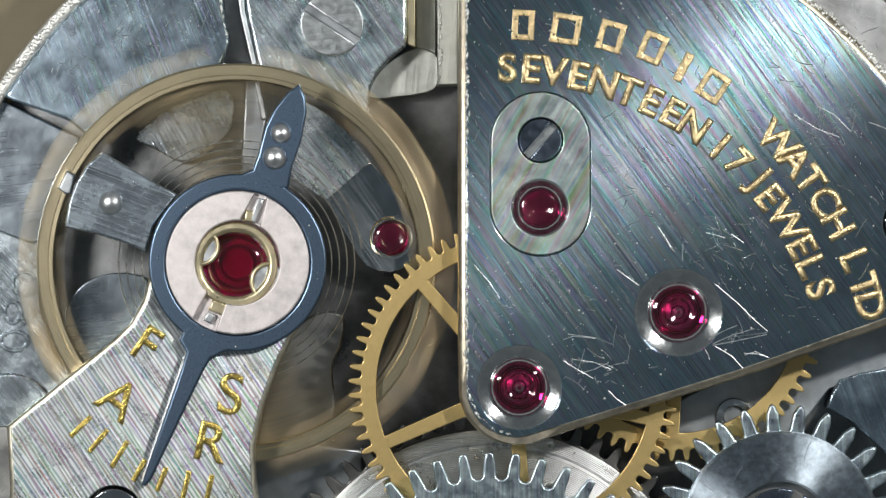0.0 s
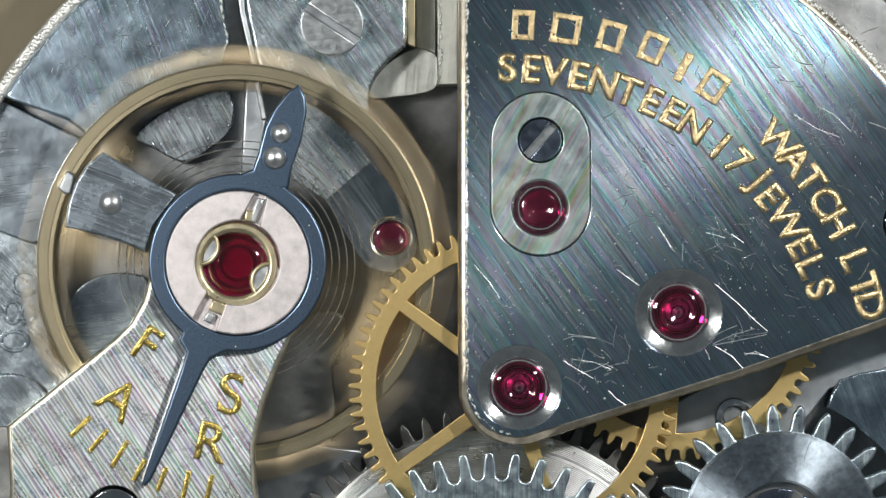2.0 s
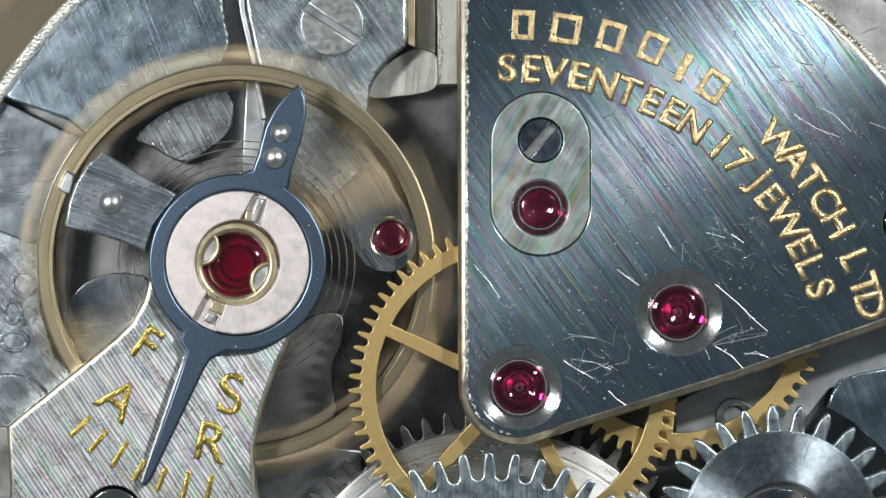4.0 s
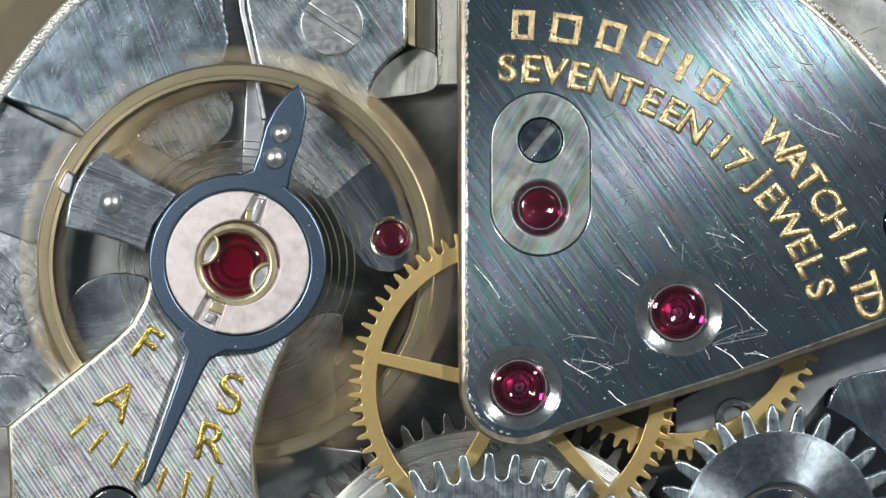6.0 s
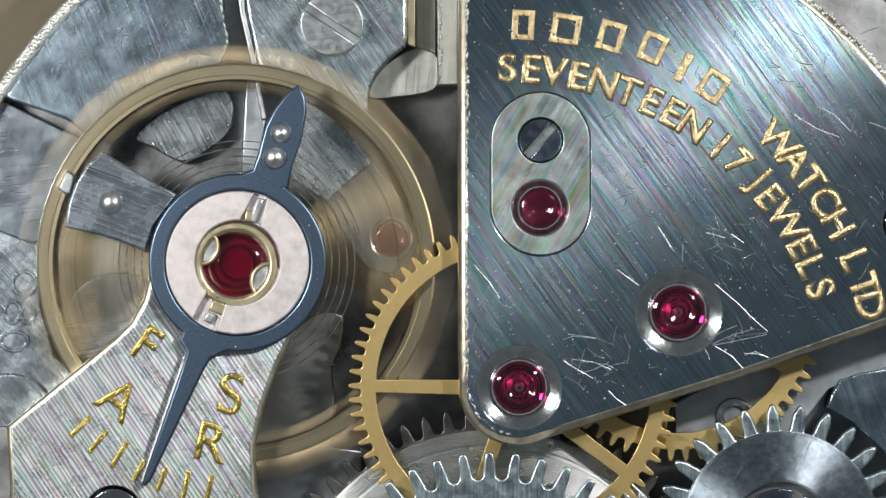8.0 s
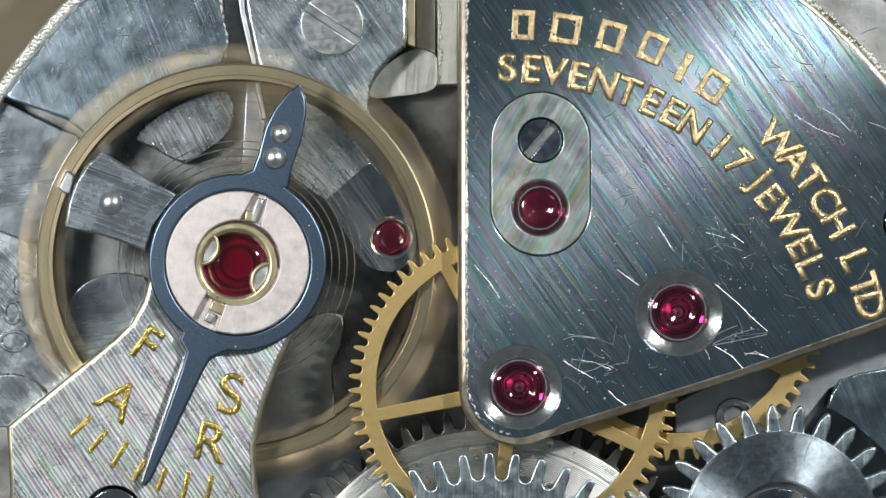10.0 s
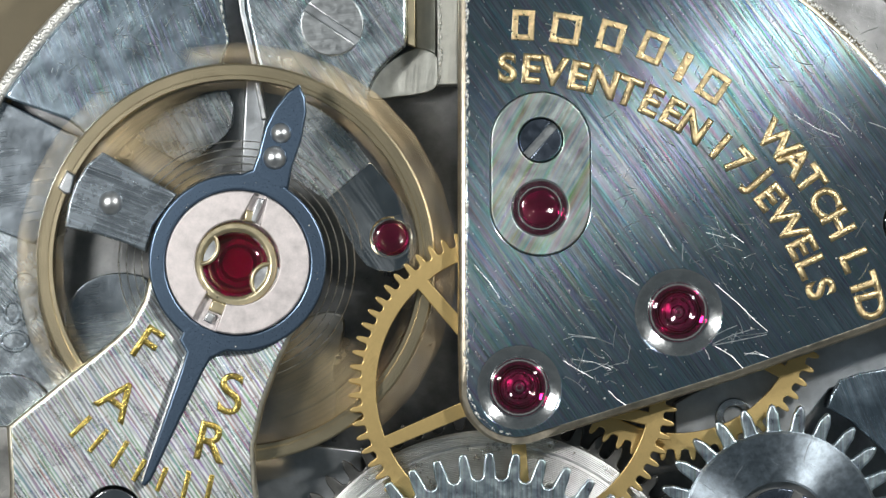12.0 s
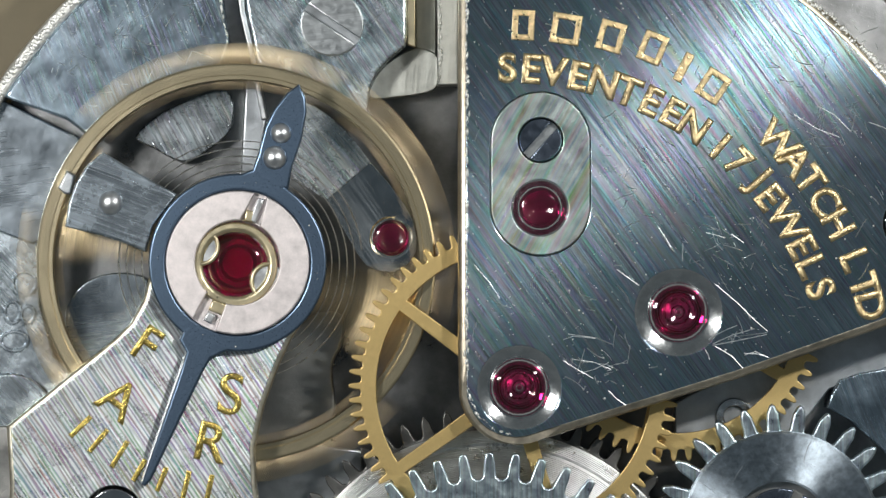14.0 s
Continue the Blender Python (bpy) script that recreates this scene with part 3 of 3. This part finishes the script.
stud_carrier = thing("stud_carrier", HX, HY, "grey brushed steel stud carrier beside the regulator", "stud carrier")
fan = [(187, 271), (240, 302), (285, 328), (318, 345), (275, 400), (262, 446), (232, 433), (180, 416), (121, 402), (127, 360), (140, 325), (160, 293)]
part("carrier_arm", outline_mesh("carrier_arm", [shift(fan, HX, HY)], 96, COCK_TOP + 10, 4, stud_steel), stud_carrier)
dome = [(0, 16), (8, 15.4), (15, 12), (20, 6), (22, 0), (22, -8)]
part("stud_screw", lathe_mesh("stud_screw", dome, satin_steel, 40, 80), stud_carrier, 201 - HX, 360 - HY, COCK_TOP + 8, label="domed polished steel pin")
part("stud", outline_mesh("stud", [[(-9, -20), (8, -18), (12, 16), (2, 20), (-13, 14)]], 50, 104, 4, head_steel), stud_carrier, 124 - HX, 325 - HY, 0, -20, "small bright steel stud block")

regulator = thing("regulator", HX, HY, "dark blued steel regulator with a long pointer", "regulator")
REG = COCK_TOP + 22
ring = circle(HX, HY, 156, 60, 262, 602)
tail = [(322, 600), (334, 622), (322, 662), (255, 853), (262, 857), (272, 846), (364, 655), (378, 632), (404, 620)]
head = [(513, 336), (520, 296), (536, 250), (545, 200), (543, 175), (532, 152), (512, 166), (488, 196), (472, 228), (460, 275), (450, 302), (432, 309)]


def ring_arc(a0, a1, n):
    return circle(HX, HY, 156, n, a0, a1)


outer = ring_arc(-97, 56, 40) + head + ring_arc(88, 232, 40) + tail
part("regulator_body", outline_mesh("regulator_body", [shift(outer, HX, HY), circle(0, 0, 127, 72)], COCK_TOP + 1, REG, 4, blued), regulator)
part("polished_edge", tube_mesh("polished_edge", [(336 - HX, 624 - HY, REG - 5), (320 - HX, 664 - HY, REG - 5), (257 - HX, 848 - HY, REG - 5)], 3.0, satin_steel, 8), regulator, label="bright polished edge of the pointer")
for x, y, r in ((500, 238, 18), (489, 281, 21)):
    me = lathe_mesh("pin", [(0, r * 0.7), (r * 0.4, r * 0.65), (r * 0.75, r * 0.45), (r * 0.95, r * 0.2), (r, 0), (r, -6)], satin_steel, 36, 80)
    part("pin", me, regulator, x - HX, y - HY, REG, label="bright domed steel pin")

shock_setting = thing("shock_setting", HX, HY, "silver cap ring with a ruby held by a gilt spring", "shock setting")
for lp in (circle(0, 0, 126, 70, 66, -108) + circle(0, 0, 74, 40, -106, 58), circle(0, 0, 126, 60, 232, 76) + circle(0, 0, 74, 36, 86, 224)):
    part("cap_ring", outline_mesh("cap_ring", [lp], COCK_TOP - 8, COCK_TOP + 26, 3, cap_metal), shock_setting, label="frosted silver ring segment")
part("seat", lathe_mesh("seat", [(126, COCK_TOP + 10), (80, COCK_TOP + 8), (74, COCK_TOP + 8), (70, COCK_TOP - 4), (64, COCK_TOP - 15), (56, COCK_TOP - 18), (48, COCK_TOP - 15), (39, COCK_TOP - 19), (30, COCK_TOP - 15), (20, COCK_TOP - 18), (10, COCK_TOP - 15), (0, COCK_TOP - 17)], cap_metal, 64), shock_setting)
part("spring_clip", lathe_mesh("spring_clip", [(57, COCK_TOP + 8), (57, COCK_TOP + 15), (60, COCK_TOP + 19), (64, COCK_TOP + 20), (71, COCK_TOP + 20), (74, COCK_TOP + 16), (74, COCK_TOP + 8)], pale_brass, 72, 60), shock_setting, -4, 3, label="gilt lyre spring clip")
for c, far, ro in ((153, 68, 30), (-27, 68, 32)):
    ca, sa = math.cos(radians(c)), -math.sin(radians(c))
    arc = [(far * ca + ro * math.cos(radians(180 - c + d)), far * sa + ro * math.sin(radians(180 - c + d))) for d in range(-75, 76, 10)]
    part("clip_lobe", outline_mesh("clip_lobe", [[(far * ca * 0.98 + (ro - 2) * math.cos(u / 12 * math.pi), far * sa * 0.98 + (ro - 2) * math.sin(u / 12 * math.pi)) for u in range(24)]], COCK_TOP + 9, COCK_TOP + 14, 1.5, satin_steel), shock_setting, -4, 3, label="bright steel web of the clip")
    part("clip_wire", tube_mesh("clip_wire", [(x, y, COCK_TOP + 16) for x, y in arc], 3.8, pale_brass, 8), shock_setting, -4, 3, label="gilt wire loop")
for c, r, w, h, mat in ((70, 98, 12, 22, satin_steel), (58, 100, 7, 24, steel), (76, 84, 16, 10, pale_brass), (247, 86, 30, 10, pale_brass), (243, 108, 16, 9, satin_steel), (256, 100, 9, 16, steel)):
    lug = outline_mesh("lug", [[(-h, -w / 2), (h, -w / 2), (h, w / 2), (-h, w / 2)]], COCK_TOP + 2, COCK_TOP + 20, 3, mat)
    part("lug", lug, shock_setting, r * math.cos(radians(c)), -r * math.sin(radians(c)), 0, c)
prof = [(0, 8), (20, 7), (38, 4), (52, -2), (60, -8), (60, -16), (0, -18)]
part("jewel", lathe_mesh("jewel", prof, end_stone, 64, 50), shock_setting, -4, 3, COCK_TOP + 4, label="clear red ruby end stone")

# ---- hairspring ----
hairspring = thing("hairspring", HX, HY, "fine steel spiral hairspring under the balance cock", "hairspring")
spiral = []
for i in range(11 * 60):
    a = 2 * math.pi * i / 60
    r = 70 + 148 * i / 660
    spiral.append((r * math.cos(a), r * math.sin(a), 66))
part("spiral", tube_mesh("spiral", spiral, 1.1, spring_steel, 4), hairspring)

# ---- balance wheel ----
balance_assembly = thing("balance_assembly", BX, BY, "pale brass screwed balance wheel with two arms", "balance wheel")
R0, R1 = 322.0, 352.5
rim = [(R0, 16), (R0, 45), (R0 + 2, 48), (R0 + 9, 48), (R0 + 10, 50), (R1 - 4, 50.4), (R1 - 1, 49), (R1, 46), (R1, 4), (R1 - 3, 1), (R0 + 3, 1), (R0, 4), (R0, 16)]
wheel = new("wheel")
wheel.empty_display_size = 20 * U
wheel.parent = balance_assembly
wheel["label"] = "pale brass rim on two brushed arms"
part("rim", lathe_mesh("rim", rim, rim_brass, 160, 35), wheel, label="pale brass flat rim")
arm = [(40, -34), (120, -20), (240, -32), (R0 + 2, -52), (R0 + 2, 52), (240, 32), (120, 20), (40, 34)]
arm_me = outline_mesh("arm", [arm], 6, 26, 2, arm_brass)
for s in (0, 180):
    part("arm", arm_me, wheel, turn=s, label="brushed brass arm")
part("staff", lathe_mesh("staff", [(0, -110), (16, -110), (16, 2), (52, 4), (52, 30), (30, 34), (20, 60), (14, 70), (0, 70)], steel, 48), balance_assembly, label="polished steel staff")
screw_profile = [(0, 0), (17, 0), (22.5, 1), (24, 4), (24, 35), (22, 38), (5, 38), (4, 35), (0, 35)]
screw_me = lathe_mesh("rim_screw", screw_profile, screw_brass, 28)
screw_me.transform(Matrix.Translation((0, 0, -1 * U)))
tail_me = lathe_mesh("screw_tail", [(0, -14), (9, -14), (11, -11), (11, 2)], screw_brass, 20)
for s in (0, 180):
    for a in (18.5, 47, 62.5, 91.5, 104.5, 117.5, 143):
        ob = new("rim_screw", screw_me)
        ob.parent = wheel
        ob.matrix_basis = pose(0, 0, 26 * U, 0, 0, a + s) @ pose(R1 * U, 0, 0, 0, 90, 0)
        ob2 = new("screw_tail", tail_me)
        ob2.parent = wheel
        ob2.matrix_basis = pose(0, 0, 26 * U, 0, 0, a + s) @ pose(R0 * U, 0, 0, 0, 90, 0)

# ---- going train ----
def train_wheel(name, x, y, n, root, tip, rim_in, arms, arm_w, z0, z1, label, mat, hub_r=46, a0=0.0):
    t = thing(name, x, y, label, "gear wheel")
    step = 360.0 / arms
    loops = [gear_outline(n, root, tip, 0.46, 0.45)]
    for i in range(arms):
        loops.append(sector_hole(hub_r, rim_in, i * step, (i + 1) * step, arm_w * 0.6, arm_w * 0.5))
    part("wheel_body", outline_mesh("wheel_body", loops, z0, z1, 1.6, mat), t)
    part("arbor", lathe_mesh("arbor", [(0, z0 - 140), (22, z0 - 140), (22, z1 + 4), (0, z1 + 4)], steel, 32), t)
    return t


FX, FY = 908.0, 686.0
fourth_wheel = train_wheel("fourth_wheel", FX, FY, 70, 269, 291, 242, 5, 23, 58, 70, "gilt brass fourth wheel with five arms", brass)
third_wheel = train_wheel("third_wheel", 1197, 552, 60, 243, 264, 214, 5, 24, 24, 36, "gilt brass third wheel under the train bridge", brass)

# ---- barrel and winding wheels ----
KX, KY = 870.0, 1137.0
barrel = thing("barrel", KX, KY, "turned steel mainspring barrel with toothed edge", "barrel")
part("barrel_teeth", outline_mesh("barrel_teeth", [gear_outline(64, 380, 416, 0.5, 0.3)], -30, 8, 2, black_steel), barrel, label="dark polished steel teeth")
part("barrel_drum", lathe_mesh("barrel_drum", [(376, 0), (376, 30), (372, 34), (366, 36), (352, 36), (348, 33), (344, 36), (0, 36)], turned_steel, 160), barrel)
ratchet_wheel = thing("ratchet_wheel", KX, KY, "blue-grey brushed steel ratchet wheel on the barrel", "gear wheel")
part("wheel_body", outline_mesh("wheel_body", [gear_outline(45, 292, 340, 0.50, 0.60, 2.8)], 92, 124, 3, gear_steel), ratchet_wheel)
part("arbor", lathe_mesh("arbor", [(60, 30), (60, 130), (0, 130)], steel, 32), ratchet_wheel)
CX, CY = 1378.0, 934.0
crown_wheel = thing("crown_wheel", CX, CY, "brushed steel crown wheel with long pointed teeth", "gear wheel")
part("teeth", outline_mesh("teeth", [gear_outline(27, 172, 221, 0.54, 0.34, 94), circle(0, 0, 90, 60)], 62, 96, 4, gear_steel), crown_wheel)
part("face_ring", lathe_mesh("face_ring", [(174, 90), (172, 104), (168, 108), (88, 108), (84, 104), (84, 60)], face_steel, 96), crown_wheel, label="brushed steel face")
part("core", lathe_mesh("core", [(84, 84), (70, 84), (0, 84)], dark_metal, 64), crown_wheel, label="dark polished steel core")
slotted_screw(CX, CY, 72, 104, 24, 18, 64, dark_blued, "dark polished steel screw in the crown wheel", dark_metal)
part("core_stem", lathe_mesh("core_stem", [(60, -120), (60, 90)], steel, 32), crown_wheel)
winding_bridge = thing("winding_bridge", 1500, 750, "dark polished steel winding bridge beside the crown wheel", "watch bridge")
wb = [(1462, 722), (1470, 700), (1486, 672), (1520, 660), (1640, 640), (1640, 858), (1568, 802), (1500, 742)]
part("bridge_body", outline_mesh("bridge_body", [shift(wb, 1500, 750)], -120, 30, 3, plate_metal), winding_bridge)

# ---- bench under the movement ----
bench = thing("bench", PCX, PCY, "brown-grey plain bench pad under the movement", "ground", kind="structure")
pad = 2300
bench_me = outline_mesh("bench_top", [[(-pad, -pad), (pad, -pad), (pad, pad), (-pad, pad)]], BASE_Z - 260, BASE_Z, 20, steel)
bm_mat, nt, bb = nodes_of("bench_laminate")
nz = noise_tex(nt, coords(nt), 1.2, 4)
mx = nt.nodes.new("ShaderNodeMix")
mx.data_type = "RGBA"
mx.inputs[6].default_value, mx.inputs[7].default_value = (0.15, 0.12, 0.065, 1), (0.22, 0.18, 0.10, 1)
nt.links.new(nz.outputs["Fac"], mx.inputs[0])
nt.links.new(mx.outputs[2], bb.inputs["Base Color"])
bb.inputs["Roughness"].default_value = 0.5
part("bench_top", tidy(bench_me, bm_mat), bench)

# ---- scratches and dust ----
for pts in ([(1262, 503), (1300, 535), (1330, 565), (1353, 585)], [(1353, 588), (1320, 592), (1285, 596)], [(1262, 612), (1290, 628), (1310, 650)],
            [(1003, 590), (1030, 594), (1052, 597)], [(994, 636), (1018, 652), (1048, 668)], [(1010, 634), (1050, 640), (1078, 652)],
            [(1245, 412), (1268, 418), (1280, 422)], [(1290, 415), (1312, 430)], [(1312, 624), (1335, 625), (1357, 632)],
            [(1400, 205), (1440, 230), (1480, 245)], [(1440, 190), (1470, 205), (1500, 235)], [(1160, 400), (1180, 430), (1185, 440)],
            [(1075, 690), (1090, 705), (1105, 715)], [(1250, 600), (1275, 585), (1300, 575)], [(1205, 430), (1204, 462)], [(1530, 218), (1568, 232)],
            [(1258, 607), (1292, 592), (1330, 581)], [(1256, 610), (1300, 602), (1352, 591)], [(1244, 617), (1250, 628), (1252, 636)], [(1313, 627), (1332, 621), (1356, 632)],
            [(1090, 478), (1110, 492), (1128, 505)], [(995, 600), (1012, 594), (1052, 598)], [(1020, 660), (1050, 652), (1075, 640)], [(840, 470), (866, 500), (884, 528)]):
    me = tube_mesh("scratch", [(x, y, BRIDGE_TOP + 0.2) for x, y in pts], 0.65, satin_steel, 5)
    part("scratch", me, train_bridge, label="bright burr of a scratch")
rng = random.Random(7)


def clear_of_jewels(x, y):
    return (y < 745 - (x - 900) * 0.335 and math.hypot(x - 918, y - 684) > 80 and math.hypot(x - 1197, y - 552) > 84
            and not (860 < x < 1050 and 155 < y < 462))


def fine_scratches(parent, count, box, z, clear, angles, spots=(), thick=0.62):
    """Many hairlines over a stretch of one face, some of them gathered round spots."""
    bm = bmesh.new()
    for i in range(count):
        x, y = rng.uniform(box[0], box[2]), rng.uniform(box[1], box[3])
        if spots and i >= count * 0.7:
            cx, cy = rng.choice(spots)
            x, y = rng.gauss(cx, 38), rng.gauss(cy, 26)
        a = radians(rng.choice(angles) + rng.uniform(-12, 12))
        ln, bend = 8 + 34 * rng.random() ** 2, rng.uniform(-0.12, 0.12)
        pts = []
        for k in range(5):
            u = (k / 4 - 0.5) * ln
            pts.append((x + u * math.cos(a) - bend * u * u / 10 * math.sin(a), y - u * math.sin(a) - bend * u * u / 10 * math.cos(a), z + 0.1))
        if all(clear(q[0], q[1]) for q in pts):
            me = tube_mesh("hairline_scratch", pts, thick * rng.uniform(0.65, 1.35), satin_steel, 4)
            bm.from_mesh(me)
            bpy.data.meshes.remove(me)
    me = bpy.data.meshes.new("hairline_scratch")
    bm.to_mesh(me)
    bm.free()
    ob = part("hairline_scratch", tidy(me, satin_steel, 60), parent, label="many fine bright hairline scratches")
    ob.matrix_basis = parent.matrix_basis.inverted() @ Matrix.Translation(V(0, 0, 0))
    return tagged(ob, kind="stuff")


def on_upper_land(x, y):
    return math.hypot(x - BX, y - BY) > 345 and math.hypot(x - PCX, y - PCY) < PR - 14 and y < 200 - 0.9 * max(0, 130 - x) and x < 384


def on_cock(x, y):
    return y > 772 - (x - 18) * 0.80 and x < 440 and y < 880 and math.hypot(x - HX, y - HY) > 165


fine_scratches(train_bridge, 420, (835, 0, 1560, 735), BRIDGE_TOP, clear_of_jewels, (-49, -49, -30, -65, 20, 70, -10), ((1290, 605), (1035, 650), (1450, 225), (1290, 430)))
fine_scratches(main_plate, 130, (20, 0, 384, 200), 6, on_upper_land, (-60, -70, 60, 75, 10, -20), thick=0.45)
fine_scratches(main_plate, 60, (440, 0, 715, 90), 8, lambda x, y: math.hypot(x - 588, y - 44) > 62 and math.hypot(x - BX, y - BY) > 345 and y < 80, (-55, -50, 40, 10), thick=0.45)
fine_scratches(balance_cock, 90, (30, 600, 440, 880), COCK_TOP, on_cock, (-56, 20, 40, 75), thick=0.5)
fine_scratches(crown_wheel, 22, (1200, 760, 1560, 882), 108, lambda x, y: 92 < math.hypot(x - CX, y - CY) < 166, (-40, 15, 60, 80), thick=0.45)
dust = new("dust", bpy.data.meshes.new("dust"))
tagged(dust, "fine white dust specks lying on the movement", "dust", kind="stuff")
bm = bmesh.new()
for i in range(-620, 346):
    if i < 250:
        x, y, z = rng.uniform(830, 1540), rng.uniform(10, 740), BRIDGE_TOP
        if y > 760 - (x - 900) * 0.33 or math.hypot(x - 918, y - 684) < 76 or math.hypot(x - 1197, y - 552) < 80 or (865 < x < 1045 and 160 < y < 456):
            continue
    elif i < 278:
        x, y, z = rng.uniform(60, 440), rng.uniform(650, 880), COCK_TOP
        if y < 760 - (x - 40) * 0.78:
            continue
    elif i < 330:
        x, y, z = rng.uniform(150, 380), rng.uniform(0, 80), 6
    else:
        a, rr = rng.uniform(0, 6.28), rng.uniform(131, 150)
        x, y, z = HX + rr * math.cos(a), HY + rr * math.sin(a), REG
    r = 0.6 + 1.5 * rng.random() ** 4
    bmesh.ops.create_icosphere(bm, subdivisions=1, radius=r * U, matrix=Matrix.Translation(V(x, y, z + r * 0.6)))
bm.to_mesh(dust.data)
bm.free()
dm, nt, db = nodes_of("dust_white")
db.inputs["Base Color"].default_value = (0.8, 0.8, 0.78, 1)
db.inputs["Roughness"].default_value = 0.35
tidy(dust.data, dm, 80)

# ---- what moves ----
PERIOD, SWING, TURN_T, MID = 0.3964, 256.0, 6.0945, 176.5 - 256.0


def balance_angle(t):
    return MID + SWING * math.cos(2 * math.pi * (t - TURN_T) / PERIOD)


def motions():
    c = V(BX, BY, 0)
    # the quick turn is shared by the staff and the wheel on it, so that each row turns little
    staff_rows, wheel_rows = [], []
    for i in range(0, 421):
        t = i / 30.0
        half = pose(0, 0, 0, 0, 0, balance_angle(t) / 2)
        staff_rows.append((t, Matrix.Translation(c) @ half))
        wheel_rows.append((t, half))
    walk(balance_assembly, staff_rows)
    walk(wheel, wheel_rows)
    f, g = V(FX, FY, 0), V(1197, 552, 0)
    rows4, rows3 = [], []
    for k in range(0, 71):
        t = 0.2 * k
        for dt, beats in ((0.0, k), (0.1333, k)):
            if t + dt <= 14.0:
                rows4.append((t + dt, Matrix.Translation(f) @ pose(0, 0, 0, 0, 0, FOURTH_START + 1.2 * beats)))
                rows3.append((t + dt, Matrix.Translation(g) @ pose(0, 0, 0, 0, 0, -20 - 0.16 * beats)))
    walk(fourth_wheel, rows4)
    walk(third_wheel, rows3)


FOURTH_START = 131.2 - 72
motions()
